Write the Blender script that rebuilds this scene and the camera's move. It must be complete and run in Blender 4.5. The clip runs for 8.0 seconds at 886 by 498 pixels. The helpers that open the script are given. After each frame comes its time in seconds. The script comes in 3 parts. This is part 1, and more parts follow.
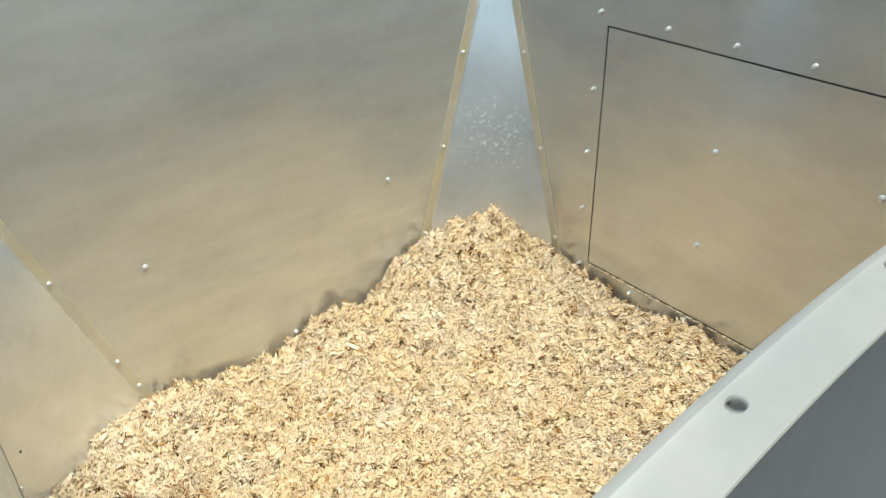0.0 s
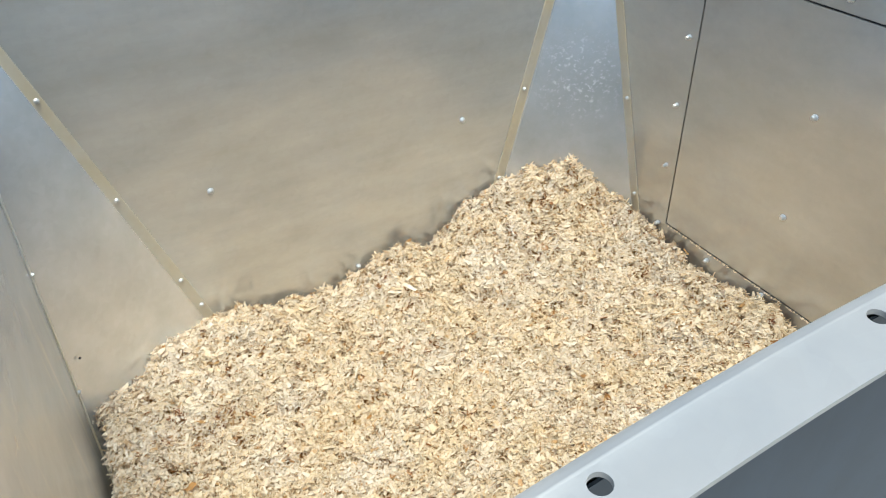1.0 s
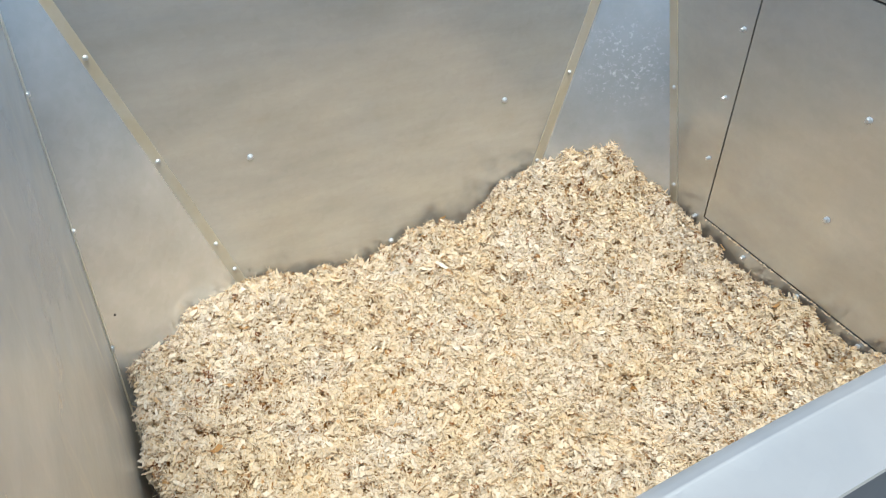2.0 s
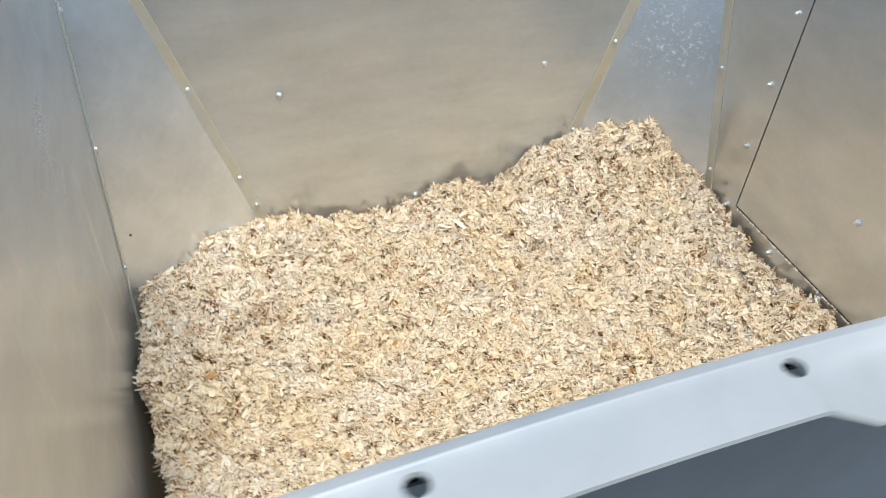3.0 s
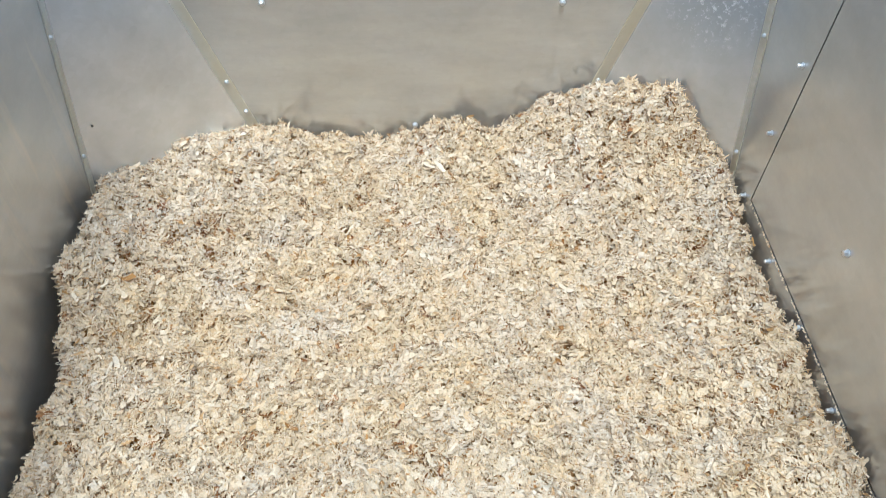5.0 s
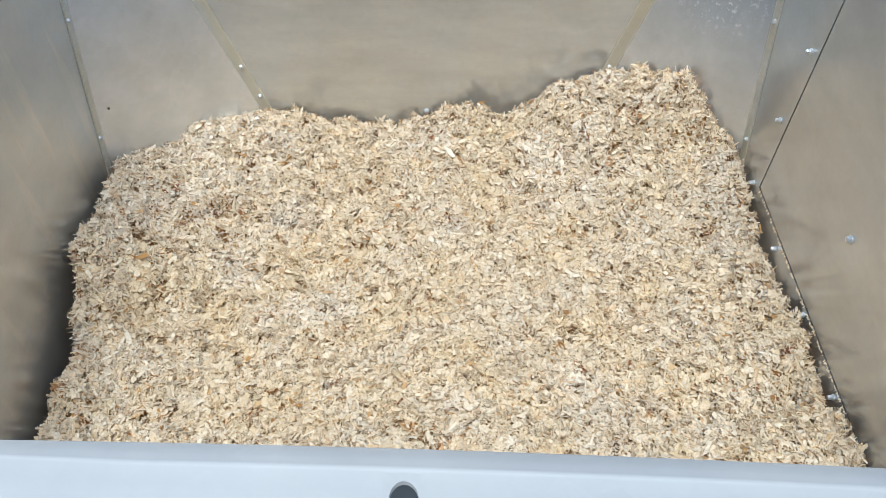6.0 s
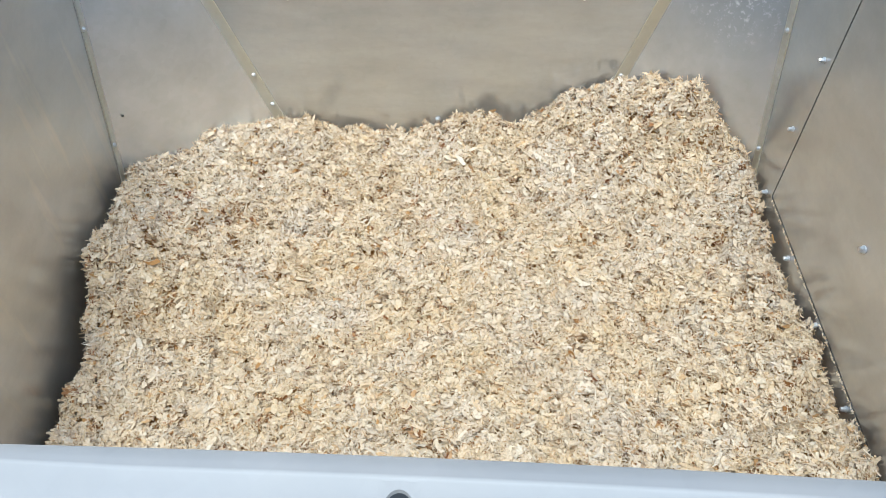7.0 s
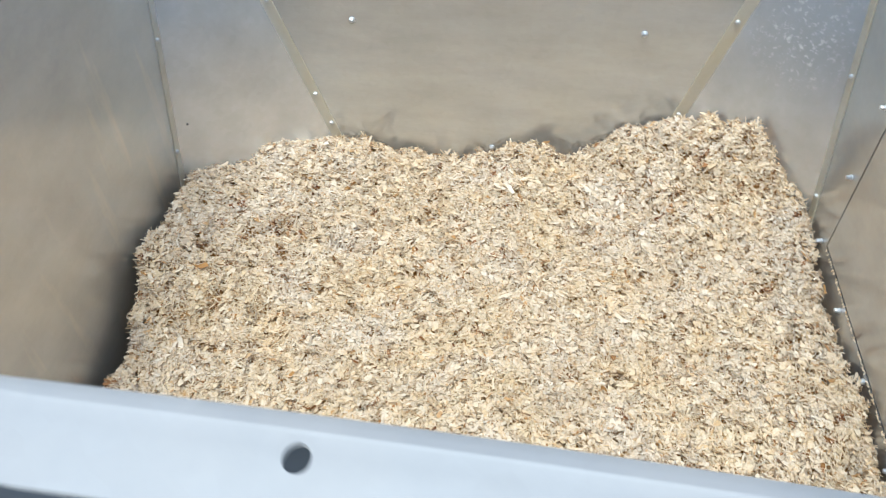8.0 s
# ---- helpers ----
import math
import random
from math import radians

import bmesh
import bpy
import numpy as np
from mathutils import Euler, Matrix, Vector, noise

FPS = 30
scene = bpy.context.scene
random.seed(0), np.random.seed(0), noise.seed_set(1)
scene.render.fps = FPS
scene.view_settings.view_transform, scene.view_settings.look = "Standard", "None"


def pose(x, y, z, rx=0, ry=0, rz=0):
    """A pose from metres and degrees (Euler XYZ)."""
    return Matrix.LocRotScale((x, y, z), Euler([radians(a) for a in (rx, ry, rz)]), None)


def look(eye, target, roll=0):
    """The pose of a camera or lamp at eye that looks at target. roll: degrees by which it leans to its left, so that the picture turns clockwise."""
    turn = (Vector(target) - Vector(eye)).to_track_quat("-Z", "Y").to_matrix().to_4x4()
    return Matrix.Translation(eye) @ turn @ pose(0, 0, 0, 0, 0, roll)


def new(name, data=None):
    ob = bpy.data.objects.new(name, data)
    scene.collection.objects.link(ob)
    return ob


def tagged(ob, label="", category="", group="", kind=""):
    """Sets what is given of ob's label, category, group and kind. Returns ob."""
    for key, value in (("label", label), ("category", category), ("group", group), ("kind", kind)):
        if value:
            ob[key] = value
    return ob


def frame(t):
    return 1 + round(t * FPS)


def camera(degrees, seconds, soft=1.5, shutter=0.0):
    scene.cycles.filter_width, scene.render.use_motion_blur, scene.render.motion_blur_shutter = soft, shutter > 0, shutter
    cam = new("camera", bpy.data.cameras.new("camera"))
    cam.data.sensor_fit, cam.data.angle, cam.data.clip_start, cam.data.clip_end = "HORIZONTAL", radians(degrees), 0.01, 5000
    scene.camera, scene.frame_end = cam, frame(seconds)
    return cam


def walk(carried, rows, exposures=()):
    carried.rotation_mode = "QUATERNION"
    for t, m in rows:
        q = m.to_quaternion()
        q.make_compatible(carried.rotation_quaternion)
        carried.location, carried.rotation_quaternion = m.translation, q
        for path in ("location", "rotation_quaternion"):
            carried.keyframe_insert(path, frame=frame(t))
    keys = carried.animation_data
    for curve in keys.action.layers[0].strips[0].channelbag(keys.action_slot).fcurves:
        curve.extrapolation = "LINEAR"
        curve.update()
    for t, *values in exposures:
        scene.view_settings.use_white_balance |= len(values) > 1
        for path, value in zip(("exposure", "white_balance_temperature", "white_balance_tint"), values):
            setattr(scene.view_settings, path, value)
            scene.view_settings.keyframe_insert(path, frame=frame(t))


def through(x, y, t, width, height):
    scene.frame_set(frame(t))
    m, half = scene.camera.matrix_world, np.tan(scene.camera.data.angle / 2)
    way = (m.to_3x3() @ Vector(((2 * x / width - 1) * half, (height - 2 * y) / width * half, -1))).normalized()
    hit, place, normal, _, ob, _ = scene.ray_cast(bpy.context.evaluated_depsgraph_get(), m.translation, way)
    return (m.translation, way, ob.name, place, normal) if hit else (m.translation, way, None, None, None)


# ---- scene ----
cam = camera(60.1, 8.0, soft=0.75, shutter=0.5)
# ---- path ----
PATH = [
    (0, (-0.472, -0.077, 1.692), (0.576, 1.269, 0.649), -1.6),
    (0.5, (-0.388, -0.072, 1.69), (0.486, 1.323, 0.554), -1.8),
    (1, (-0.382, -0.081, 1.688), (0.384, 1.339, 0.507), -1.8),
    (1.5, (-0.391, -0.071, 1.695), (0.332, 1.348, 0.485), -0.9),
    (1.7, (-0.395, -0.064, 1.694), (0.321, 1.351, 0.476), -0.3),
    (2.8, (-0.359, -0.08, 1.695), (0.214, 1.325, 0.392), 3.1),
    (3, (-0.324, -0.089, 1.691), (0.207, 1.315, 0.369), 3.7),
    (3.5, (-0.207, -0.043, 1.697), (0.175, 1.356, 0.32), 3.9),
    (4, (-0.062, -0.018, 1.7), (0.194, 1.358, 0.272), 3.8),
    (4.5, (0.018, -0.038, 1.702), (0.171, 1.303, 0.225), 3.0),
    (4.7, (0.031, -0.04, 1.704), (0.152, 1.281, 0.207), 2.6),
    (5.8, (0.075, -0.067, 1.703), (0.1, 1.222, 0.174), 0.6),
    (6, (0.076, -0.067, 1.704), (0.094, 1.222, 0.175), 0.5),
    (6.5, (0.076, -0.066, 1.705), (0.079, 1.228, 0.18), 0.1),
    (7, (0.08, -0.067, 1.704), (0.065, 1.238, 0.188), -0.3),
    (7.5, (0.082, -0.064, 1.708), (0.022, 1.259, 0.209), -0.6),
    (8, (0.118, -0.081, 1.696), (-0.068, 1.28, 0.242), -1.3),
]
walk(cam, [(t, look(eye, target, roll)) for t, eye, target, roll in PATH],
     [(0.0, 0.86, 7150, -7), (0.5, 0.83, 6500, -5), (1.0, 0.80, 6250, -3), (1.7, 0.79, 6150, -2), (3.0, 0.80, 6000, -1), (3.5, 0.78, 6050, -1), (4.5, 0.69, 5600, -1), (6.5, 0.60, 5750, -1), (8.0, 0.70, 5750, -1)])

# ---- daylight: a bright overcast sky over the open hopper ----
SUN_UP, SUN_TURN = radians(77), radians(190)
world = bpy.data.worlds.new("overcast_sky")
scene.world = world
world.use_nodes = True
wt = world.node_tree
sky = wt.nodes.new("ShaderNodeTexSky")
sky.sky_type, sky.sun_disc = "NISHITA", False
sky.sun_elevation, sky.sun_rotation = SUN_UP, SUN_TURN
sky.air_density, sky.dust_density, sky.ozone_density = 1.0, 2.0, 1.0
wt.nodes["Background"].inputs["Strength"].default_value = 0.135
wt.links.new(sky.outputs["Color"], wt.nodes["Background"].inputs["Color"])
sun_data = bpy.data.lights.new("sun", "SUN")
sun_data.energy, sun_data.angle, sun_data.color = 2.55, radians(18), (1.0, 0.975, 0.94)
sun = new("sun", sun_data)
sun_from = Vector((math.sin(SUN_TURN) * math.cos(SUN_UP), math.cos(SUN_TURN) * math.cos(SUN_UP), math.sin(SUN_UP)))
sun.matrix_world = look(sun_from * 20, (0, 0, 0))


# ---- materials ----
def material(name):
    m = bpy.data.materials.new(name)
    m.use_nodes = True
    return m, m.node_tree, m.node_tree.nodes["Principled BSDF"]


def node(tree, kind, **inputs):
    n = tree.nodes.new(kind)
    for key, value in inputs.items():
        n.inputs[key].default_value = value
    return n


def ramp(tree, source, stops):
    r = tree.nodes.new("ShaderNodeValToRGB")
    while len(r.color_ramp.elements) < len(stops):
        r.color_ramp.elements.new(0.5)
    for e, (at, colour) in zip(r.color_ramp.elements, stops):
        e.position, e.color = at, (*colour, 1)
    tree.links.new(source, r.inputs["Fac"])
    return r.outputs["Color"]


def grey(v):
    return (v, v, v)


def galvanised(name, tone=0.68, rough=0.21, dust=0.085, drawn=0.6, frost=None, stretch=(1, 1, 1), scuffed=0.0, matt_share=0.28, film_colour=(0.56, 0.44, 0.24), dents=0.22):
    """Hot-dip galvanised sheet: fine zinc grain, drawn streaks, cloudy gloss and a thin film of wood dust."""
    m, t, p = material(name)
    links = t.links
    pos = t.nodes.new("ShaderNodeTexCoord").outputs["Object"]
    mapped = t.nodes.new("ShaderNodeMapping")
    mapped.inputs["Scale"].default_value = stretch
    links.new(pos, mapped.inputs["Vector"])
    cloud = node(t, "ShaderNodeTexNoise", Scale=2.3, Detail=4.0, Roughness=0.55)
    grain = node(t, "ShaderNodeTexNoise", Scale=260.0, Detail=3.0)
    streak = node(t, "ShaderNodeTexNoise", Scale=9.0, Detail=5.0, Roughness=0.6)
    spangle = node(t, "ShaderNodeTexVoronoi", Scale=95.0)
    links.new(mapped.outputs["Vector"], streak.inputs["Vector"])
    for n in (cloud, grain, spangle):
        links.new(pos, n.inputs["Vector"])
    mixed = node(t, "ShaderNodeMix")
    mixed.data_type = "FLOAT"
    mixed.inputs[0].default_value = 0.9
    links.new(spangle.outputs["Color"], mixed.inputs[2])
    links.new(streak.outputs["Fac"], mixed.inputs[3])
    zinc = ramp(t, mixed.outputs[0], [(0.2, (tone * 0.82, tone * 0.86, tone * 0.895)), (0.8, (tone * 1.09, tone * 1.13, tone * 1.175))])
    links.new(zinc, p.inputs["Base Color"])
    p.inputs["Metallic"].default_value = 1.0
    gloss = ramp(t, cloud.outputs["Fac"], [(0.3, grey(rough * 0.8)), (0.7, grey(rough * 1.25))])
    links.new(gloss, p.inputs["Roughness"])
    bump = node(t, "ShaderNodeBump", Strength=0.05, Distance=0.002)
    links.new(grain.outputs["Fac"], bump.inputs["Height"])
    dent = node(t, "ShaderNodeTexNoise", Scale=7.0, Detail=2.0)
    links.new(mapped.outputs["Vector"], dent.inputs["Vector"])
    uneven = node(t, "ShaderNodeBump", Strength=dents, Distance=0.004)
    links.new(dent.outputs["Fac"], uneven.inputs["Height"])
    links.new(bump.outputs["Normal"], uneven.inputs["Normal"])
    links.new(uneven.outputs["Normal"], p.inputs["Normal"])
    p.inputs["Anisotropic"].default_value = drawn
    if drawn:
        upright = node(t, "ShaderNodeCombineXYZ", Z=1.0)
        links.new(upright.outputs[0], p.inputs["Tangent"])
    film = node(t, "ShaderNodeBsdfDiffuse", Color=(*film_colour, 1), Roughness=1.0)
    smear = node(t, "ShaderNodeTexNoise", Scale=3.6, Detail=7.0, Roughness=0.62, Distortion=0.4)
    links.new(mapped.outputs["Vector"], smear.inputs["Vector"])
    amount = ramp(t, smear.outputs["Fac"], [(0.3, grey(dust * 0.35)), (0.72, grey(dust * 1.6))])
    mix = t.nodes.new("ShaderNodeMixShader")
    if scuffed:
        # pale slanting scuffs left by sliding wood
        slant = t.nodes.new("ShaderNodeMapping")
        slant.inputs["Rotation"].default_value = (radians(28), 0, 0)
        slant.inputs["Scale"].default_value = (1, 17, 2.6)
        links.new(pos, slant.inputs["Vector"])
        rub = node(t, "ShaderNodeTexNoise", Scale=1.6, Detail=4.0, Roughness=0.55)
        links.new(slant.outputs["Vector"], rub.inputs["Vector"])
        marks = ramp(t, rub.outputs["Fac"], [(0.60, grey(0)), (0.74, grey(scuffed))])
        both = t.nodes.new("ShaderNodeMath")
        both.operation = "ADD"
        links.new(amount, both.inputs[0])
        links.new(marks, both.inputs[1])
        amount = both.outputs[0]
    links.new(amount, mix.inputs[0])
    matt = node(t, "ShaderNodeBsdfAnisotropic", Roughness=0.72)
    links.new(zinc, matt.inputs["Color"])
    lobes = t.nodes.new("ShaderNodeMixShader")
    lobes.inputs[0].default_value = matt_share
    links.new(p.outputs[0], lobes.inputs[1])
    links.new(matt.outputs[0], lobes.inputs[2])
    links.new(lobes.outputs[0], mix.inputs[1])
    links.new(film.outputs[0], mix.inputs[2])
    last = mix
    if frost:
        # whitish zinc bloom: scattered specks in one patch
        centre, radius = frost
        away = t.nodes.new("ShaderNodeVectorMath")
        away.operation = "DISTANCE"
        away.inputs[1].default_value = centre
        links.new(pos, away.inputs[0])
        near = ramp(t, away.outputs["Value"], [(radius * 0.35, grey(1)), (radius, grey(0))])
        specks = node(t, "ShaderNodeTexNoise", Scale=120.0, Detail=4.0, Roughness=0.7)
        links.new(pos, specks.inputs["Vector"])
        dots = ramp(t, specks.outputs["Fac"], [(0.55, grey(0)), (0.68, grey(0.34))])
        both = t.nodes.new("ShaderNodeMath")
        both.operation = "MULTIPLY"
        links.new(near, both.inputs[0])
        links.new(dots, both.inputs[1])
        bloom = node(t, "ShaderNodeBsdfDiffuse", Color=(0.8, 0.82, 0.84, 1))
        top = t.nodes.new("ShaderNodeMixShader")
        links.new(both.outputs[0], top.inputs[0])
        links.new(last.outputs[0], top.inputs[1])
        links.new(bloom.outputs[0], top.inputs[2])
        last = top
    links.new(last.outputs[0], t.nodes["Material Output"].inputs["Surface"])
    return m


def shavings_material(name, tones, through):
    """Thin wood that lets some light through; each piece has a tone of its own."""
    m, t, p = material(name)
    links = t.links
    info = t.nodes.new("ShaderNodeNewGeometry")
    pos = t.nodes.new("ShaderNodeTexCoord").outputs["Object"]
    body = ramp(t, info.outputs["Random Per Island"], tones)
    fibre = node(t, "ShaderNodeTexNoise", Scale=420.0, Detail=3.0)
    links.new(pos, fibre.inputs["Vector"])
    shade = ramp(t, fibre.outputs["Fac"], [(0.3, grey(0.82)), (0.7, grey(1.06))])
    mul = t.nodes.new("ShaderNodeMix")
    mul.data_type, mul.blend_type = "RGBA", "MULTIPLY"
    mul.inputs[0].default_value = 1.0
    batch = node(t, "ShaderNodeTexNoise", Scale=7.0, Detail=5.0, Roughness=0.7)
    links.new(pos, batch.inputs["Vector"])
    cast = ramp(t, batch.outputs["Fac"], [(0.36, (1.0, 0.985, 1.0)), (0.64, (1.0, 0.93, 0.81))])
    wood = t.nodes.new("ShaderNodeMix")
    wood.data_type, wood.blend_type = "RGBA", "MULTIPLY"
    wood.inputs[0].default_value = 1.0
    links.new(body, wood.inputs[6])
    links.new(cast, wood.inputs[7])
    links.new(wood.outputs[2], mul.inputs[6])
    links.new(shade, mul.inputs[7])
    links.new(mul.outputs[2], p.inputs["Base Color"])
    p.inputs["Roughness"].default_value = 0.8
    p.inputs["Specular IOR Level"].default_value = 0.12
    clear = t.nodes.new("ShaderNodeBsdfTranslucent")
    glow = t.nodes.new("ShaderNodeMix")
    glow.data_type, glow.blend_type = "RGBA", "MULTIPLY"
    glow.inputs[0].default_value = 1.0
    glow.inputs[7].default_value = (1.0, 0.83, 0.57, 1)
    links.new(mul.outputs[2], glow.inputs[6])
    links.new(glow.outputs[2], clear.inputs["Color"])
    mix = t.nodes.new("ShaderNodeMixShader")
    mix.inputs[0].default_value = through
    links.new(p.outputs[0], mix.inputs[1])
    links.new(clear.outputs[0], mix.inputs[2])
    links.new(mix.outputs[0], t.nodes["Material Output"].inputs["Surface"])
    return m


def plain(name, colour, rough, metal=0.0, noise_scale=60.0):
    m, t, p = material(name)
    n = node(t, "ShaderNodeTexNoise", Scale=noise_scale, Detail=4.0)
    t.links.new(t.nodes.new("ShaderNodeTexCoord").outputs["Object"], n.inputs["Vector"])
    t.links.new(ramp(t, n.outputs["Fac"], [(0.3, tuple(c * 0.8 for c in colour)), (0.7, tuple(min(1, c * 1.15) for c in colour))]), p.inputs["Base Color"])
    p.inputs["Roughness"].default_value, p.inputs["Metallic"].default_value = rough, metal
    return m


ZINC_BACK = galvanised("galvanised_back_sheet", tone=0.75, dust=0.09, matt_share=0.40, film_colour=(0.58, 0.445, 0.215), stretch=(0.6, 1, 2.2))
ZINC_SIDE = galvanised("galvanised_side_sheet", tone=0.66, stretch=(1, 0.7, 1.6))
ZINC_LEFT = galvanised("galvanised_left_sheet", tone=0.66, scuffed=0.10, stretch=(1, 0.7, 1.6))
ZINC_CORNER = galvanised("galvanised_corner_sheet", tone=0.86, rough=0.212, dust=0.03, dents=0.15)
ZINC_CORNER_BLOOM = galvanised("galvanised_corner_sheet_bloomed", tone=0.86, rough=0.212, dust=0.03, dents=0.15, frost=((0.53, 1.03, 1.06), 0.11))
# heavier tan film on the laps: dust, and the heap's reflection put into colour
ZINC_LAP = galvanised("galvanised_lap", tone=0.74, rough=0.4, dust=0.55)
ZINC_RIM = galvanised("galvanised_rim", tone=0.38, rough=0.6, dust=0.28, drawn=0.0, film_colour=(0.62, 0.56, 0.50))
BOLT = plain("bright_zinc_bolt", (0.68, 0.68, 0.67), 0.36, 0.65, 300.0)
SHAVING = shavings_material("softwood_shaving", [
    (0.0, (0.24, 0.11, 0.045)), (0.015, (0.48, 0.28, 0.11)), (0.04, (0.66, 0.47, 0.27)), (0.09, (0.755, 0.62, 0.435)),
    (0.35, (0.79, 0.675, 0.51)), (1.0, (0.82, 0.745, 0.62))], 0.20)
# browner wood for core and deep layer: gap shade put into the colour
GAP_SHADE = shavings_material("amber_gap_shade_wood", [(0.0, (0.26, 0.12, 0.04)), (0.3, (0.48, 0.26, 0.09)), (0.8, (0.62, 0.40, 0.19)), (1.0, (0.76, 0.60, 0.38))], 0.2)
BARK = shavings_material("brown_bark_side_wood", [(0.0, (0.12, 0.05, 0.025)), (0.3, (0.27, 0.125, 0.06)), (0.7, (0.46, 0.27, 0.13)), (1.0, (0.66, 0.46, 0.27))], 0.2)
CONCRETE = plain("yard_concrete", (0.32, 0.31, 0.29), 0.85, 0.0, 6.0)
# dark blue-grey for the outside of the front wall
DARK_SKIN = plain("dark_blue_grey_skin", (0.040, 0.054, 0.074), 0.45, 0.0, 25.0)
DARK = plain("near_black", (0.03, 0.03, 0.032), 0.7)


# ---- building helpers ----
def link(name, bm, mat, parent=None, label="", smooth=False):
    me = bpy.data.meshes.new(name)
    bm.normal_update()
    bm.to_mesh(me)
    bm.free()
    me.materials.append(mat)
    if smooth:
        me.shade_smooth()
    ob = new(name, me)
    ob.parent = parent
    return tagged(ob, label=label)


def part(name, bm, mat, parent, label="", smooth=False):
    return link(name, bm, mat, parent, label, smooth)


def slab(bm, corners, thick):
    """A sheet: the corners of its face in order, and the way in which it is thick."""
    a = [bm.verts.new(c) for c in corners]
    b = [bm.verts.new(Vector(c) + Vector(thick)) for c in corners]
    n = len(a)
    bm.faces.new(a)
    bm.faces.new(b[::-1])
    for i in range(n):
        bm.faces.new((a[i], b[i], b[(i + 1) % n], a[(i + 1) % n]))
    bmesh.ops.recalc_face_normals(bm, faces=bm.faces)


def block(bm, lo, hi):
    (x0, y0, z0), (x1, y1, z1) = lo, hi
    slab(bm, [(x0, y0, z0), (x1, y0, z0), (x1, y1, z0), (x0, y1, z0)], (0, 0, z1 - z0))


def bolt_mesh(washer, head, rise):
    """A flanged hexagon head with a domed top, standing along +z."""
    bm = bmesh.new()
    rings = []
    for r, z, n in ((washer, 0, 24), (washer, 0.0012, 24), (washer * 0.8, 0.0022, 24)):
        rings.append([bm.verts.new((r * math.cos(2 * math.pi * i / n), r * math.sin(2 * math.pi * i / n), z)) for i in range(n)])
    for a, b in zip(rings, rings[1:]):
        for i in range(24):
            bm.faces.new((a[i], a[(i + 1) % 24], b[(i + 1) % 24], b[i]))
    bm.faces.new(rings[-1])
    hexes = []
    for r, z in ((head, 0.002), (head, rise * 0.82), (head * 0.82, rise), (head * 0.45, rise * 1.04)):
        hexes.append([bm.verts.new((r * math.cos(math.pi * i / 3), r * math.sin(math.pi * i / 3), z)) for i in range(6)])
    for a, b in zip(hexes, hexes[1:]):
        for i in range(6):
            bm.faces.new((a[i], a[(i + 1) % 6], b[(i + 1) % 6], b[i]))
    bm.faces.new(hexes[-1])
    me = bpy.data.meshes.new("bolt")
    bm.to_mesh(me)
    bm.free()
    me.materials.append(BOLT)
    return me


HEX_BOLT = bolt_mesh(0.0056, 0.0042, 0.006)
LONG_BOLT = bolt_mesh(0.0044, 0.0034, 0.0078)
RIVET = bolt_mesh(0.0042, 0.0032, 0.004)


def bolt(parent, at, normal, mesh=None, name="bolt"):
    ob = new(name, mesh or HEX_BOLT)
    ob.matrix_world = Matrix.Translation(at) @ Vector(normal).to_track_quat("Z", "Y").to_matrix().to_4x4() @ pose(0, 0, 0, 0, 0, random.uniform(0, 60))
    ob.parent = parent
    return ob


# ---- ground ----
bm = bmesh.new()
block(bm, (-400, -400, -0.3), (400, 400, 0))
tagged(link("ground", bm, CONCRETE), "grey weathered concrete yard under the hopper", "ground", kind="structure")

# ---- the hopper: sheet steel box, open at the top ----
X0, X1, Y0, Y1 = -0.488, 0.601, 0.016, 1.102
FLOOR, RIM = 0.28, 1.522
T = 0.003
hopper = tagged(new("hopper"), "open galvanised sheet steel hopper half full of wood shavings", "hopper")


def bow(x):
    """How far the middle of the front sheet has bowed inwards."""
    return 0.010 - (0.25 if x < -0.14 else 0.09) * (x + 0.14) ** 2


# back wall
bm = bmesh.new()
slab(bm, [(X0 - T, Y1, 0), (X1 + T, Y1, 0), (X1 + T, Y1, RIM), (X0 - T, Y1, RIM)], (0, T, 0))
back_wall = part("back_wall", bm, ZINC_BACK, hopper, "dusty galvanised back sheet")
for x, z in ((-0.195, 1.0), (0.308, 1.0), (0.058, 0.736)):
    bolt(back_wall, (x, Y1, z), (0, -1, 0))

# left wall
bm = bmesh.new()
slab(bm, [(X0, Y0 - 0.03, 0), (X0, Y1, 0), (X0, Y1, RIM), (X0, Y0 - 0.03, RIM)], (-T, 0, 0))
left_wall = part("left_wall", bm, ZINC_LEFT, hopper, "scuffed galvanised side sheet")

# right wall, with the opening for the access cover
CY0, CY1, CZ0, CZ1 = 0.11, 0.808, 0.820, 1.316
bm = bmesh.new()
outer = ((Y0 - 0.03, 0), (Y1, 0), (Y1, RIM), (Y0 - 0.03, RIM))
inner = ((CY0, CZ0), (CY1, CZ0), (CY1, CZ1), (CY0, CZ1))
sheets = [[[bm.verts.new((x, y, z)) for y, z in loop] for loop in (outer, inner)] for x in (X1, X1 + T)]
for i in range(4):
    k = (i + 1) % 4
    for o, n in sheets:
        bm.faces.new((o[i], o[k], n[k], n[i]))
    for loop in (0, 1):
        bm.faces.new((sheets[0][loop][i], sheets[0][loop][k], sheets[1][loop][k], sheets[1][loop][i]))
bmesh.ops.recalc_face_normals(bm, faces=bm.faces)
right_wall = part("right_wall", bm, ZINC_SIDE, hopper)
bm = bmesh.new()
G = 0.003
slab(bm, [(X1, CY0 + G, CZ0 + G), (X1, CY1 - G, CZ0 + G), (X1, CY1 - G, CZ1 - G), (X1, CY0 + G, CZ1 - G)], (T, 0, 0))
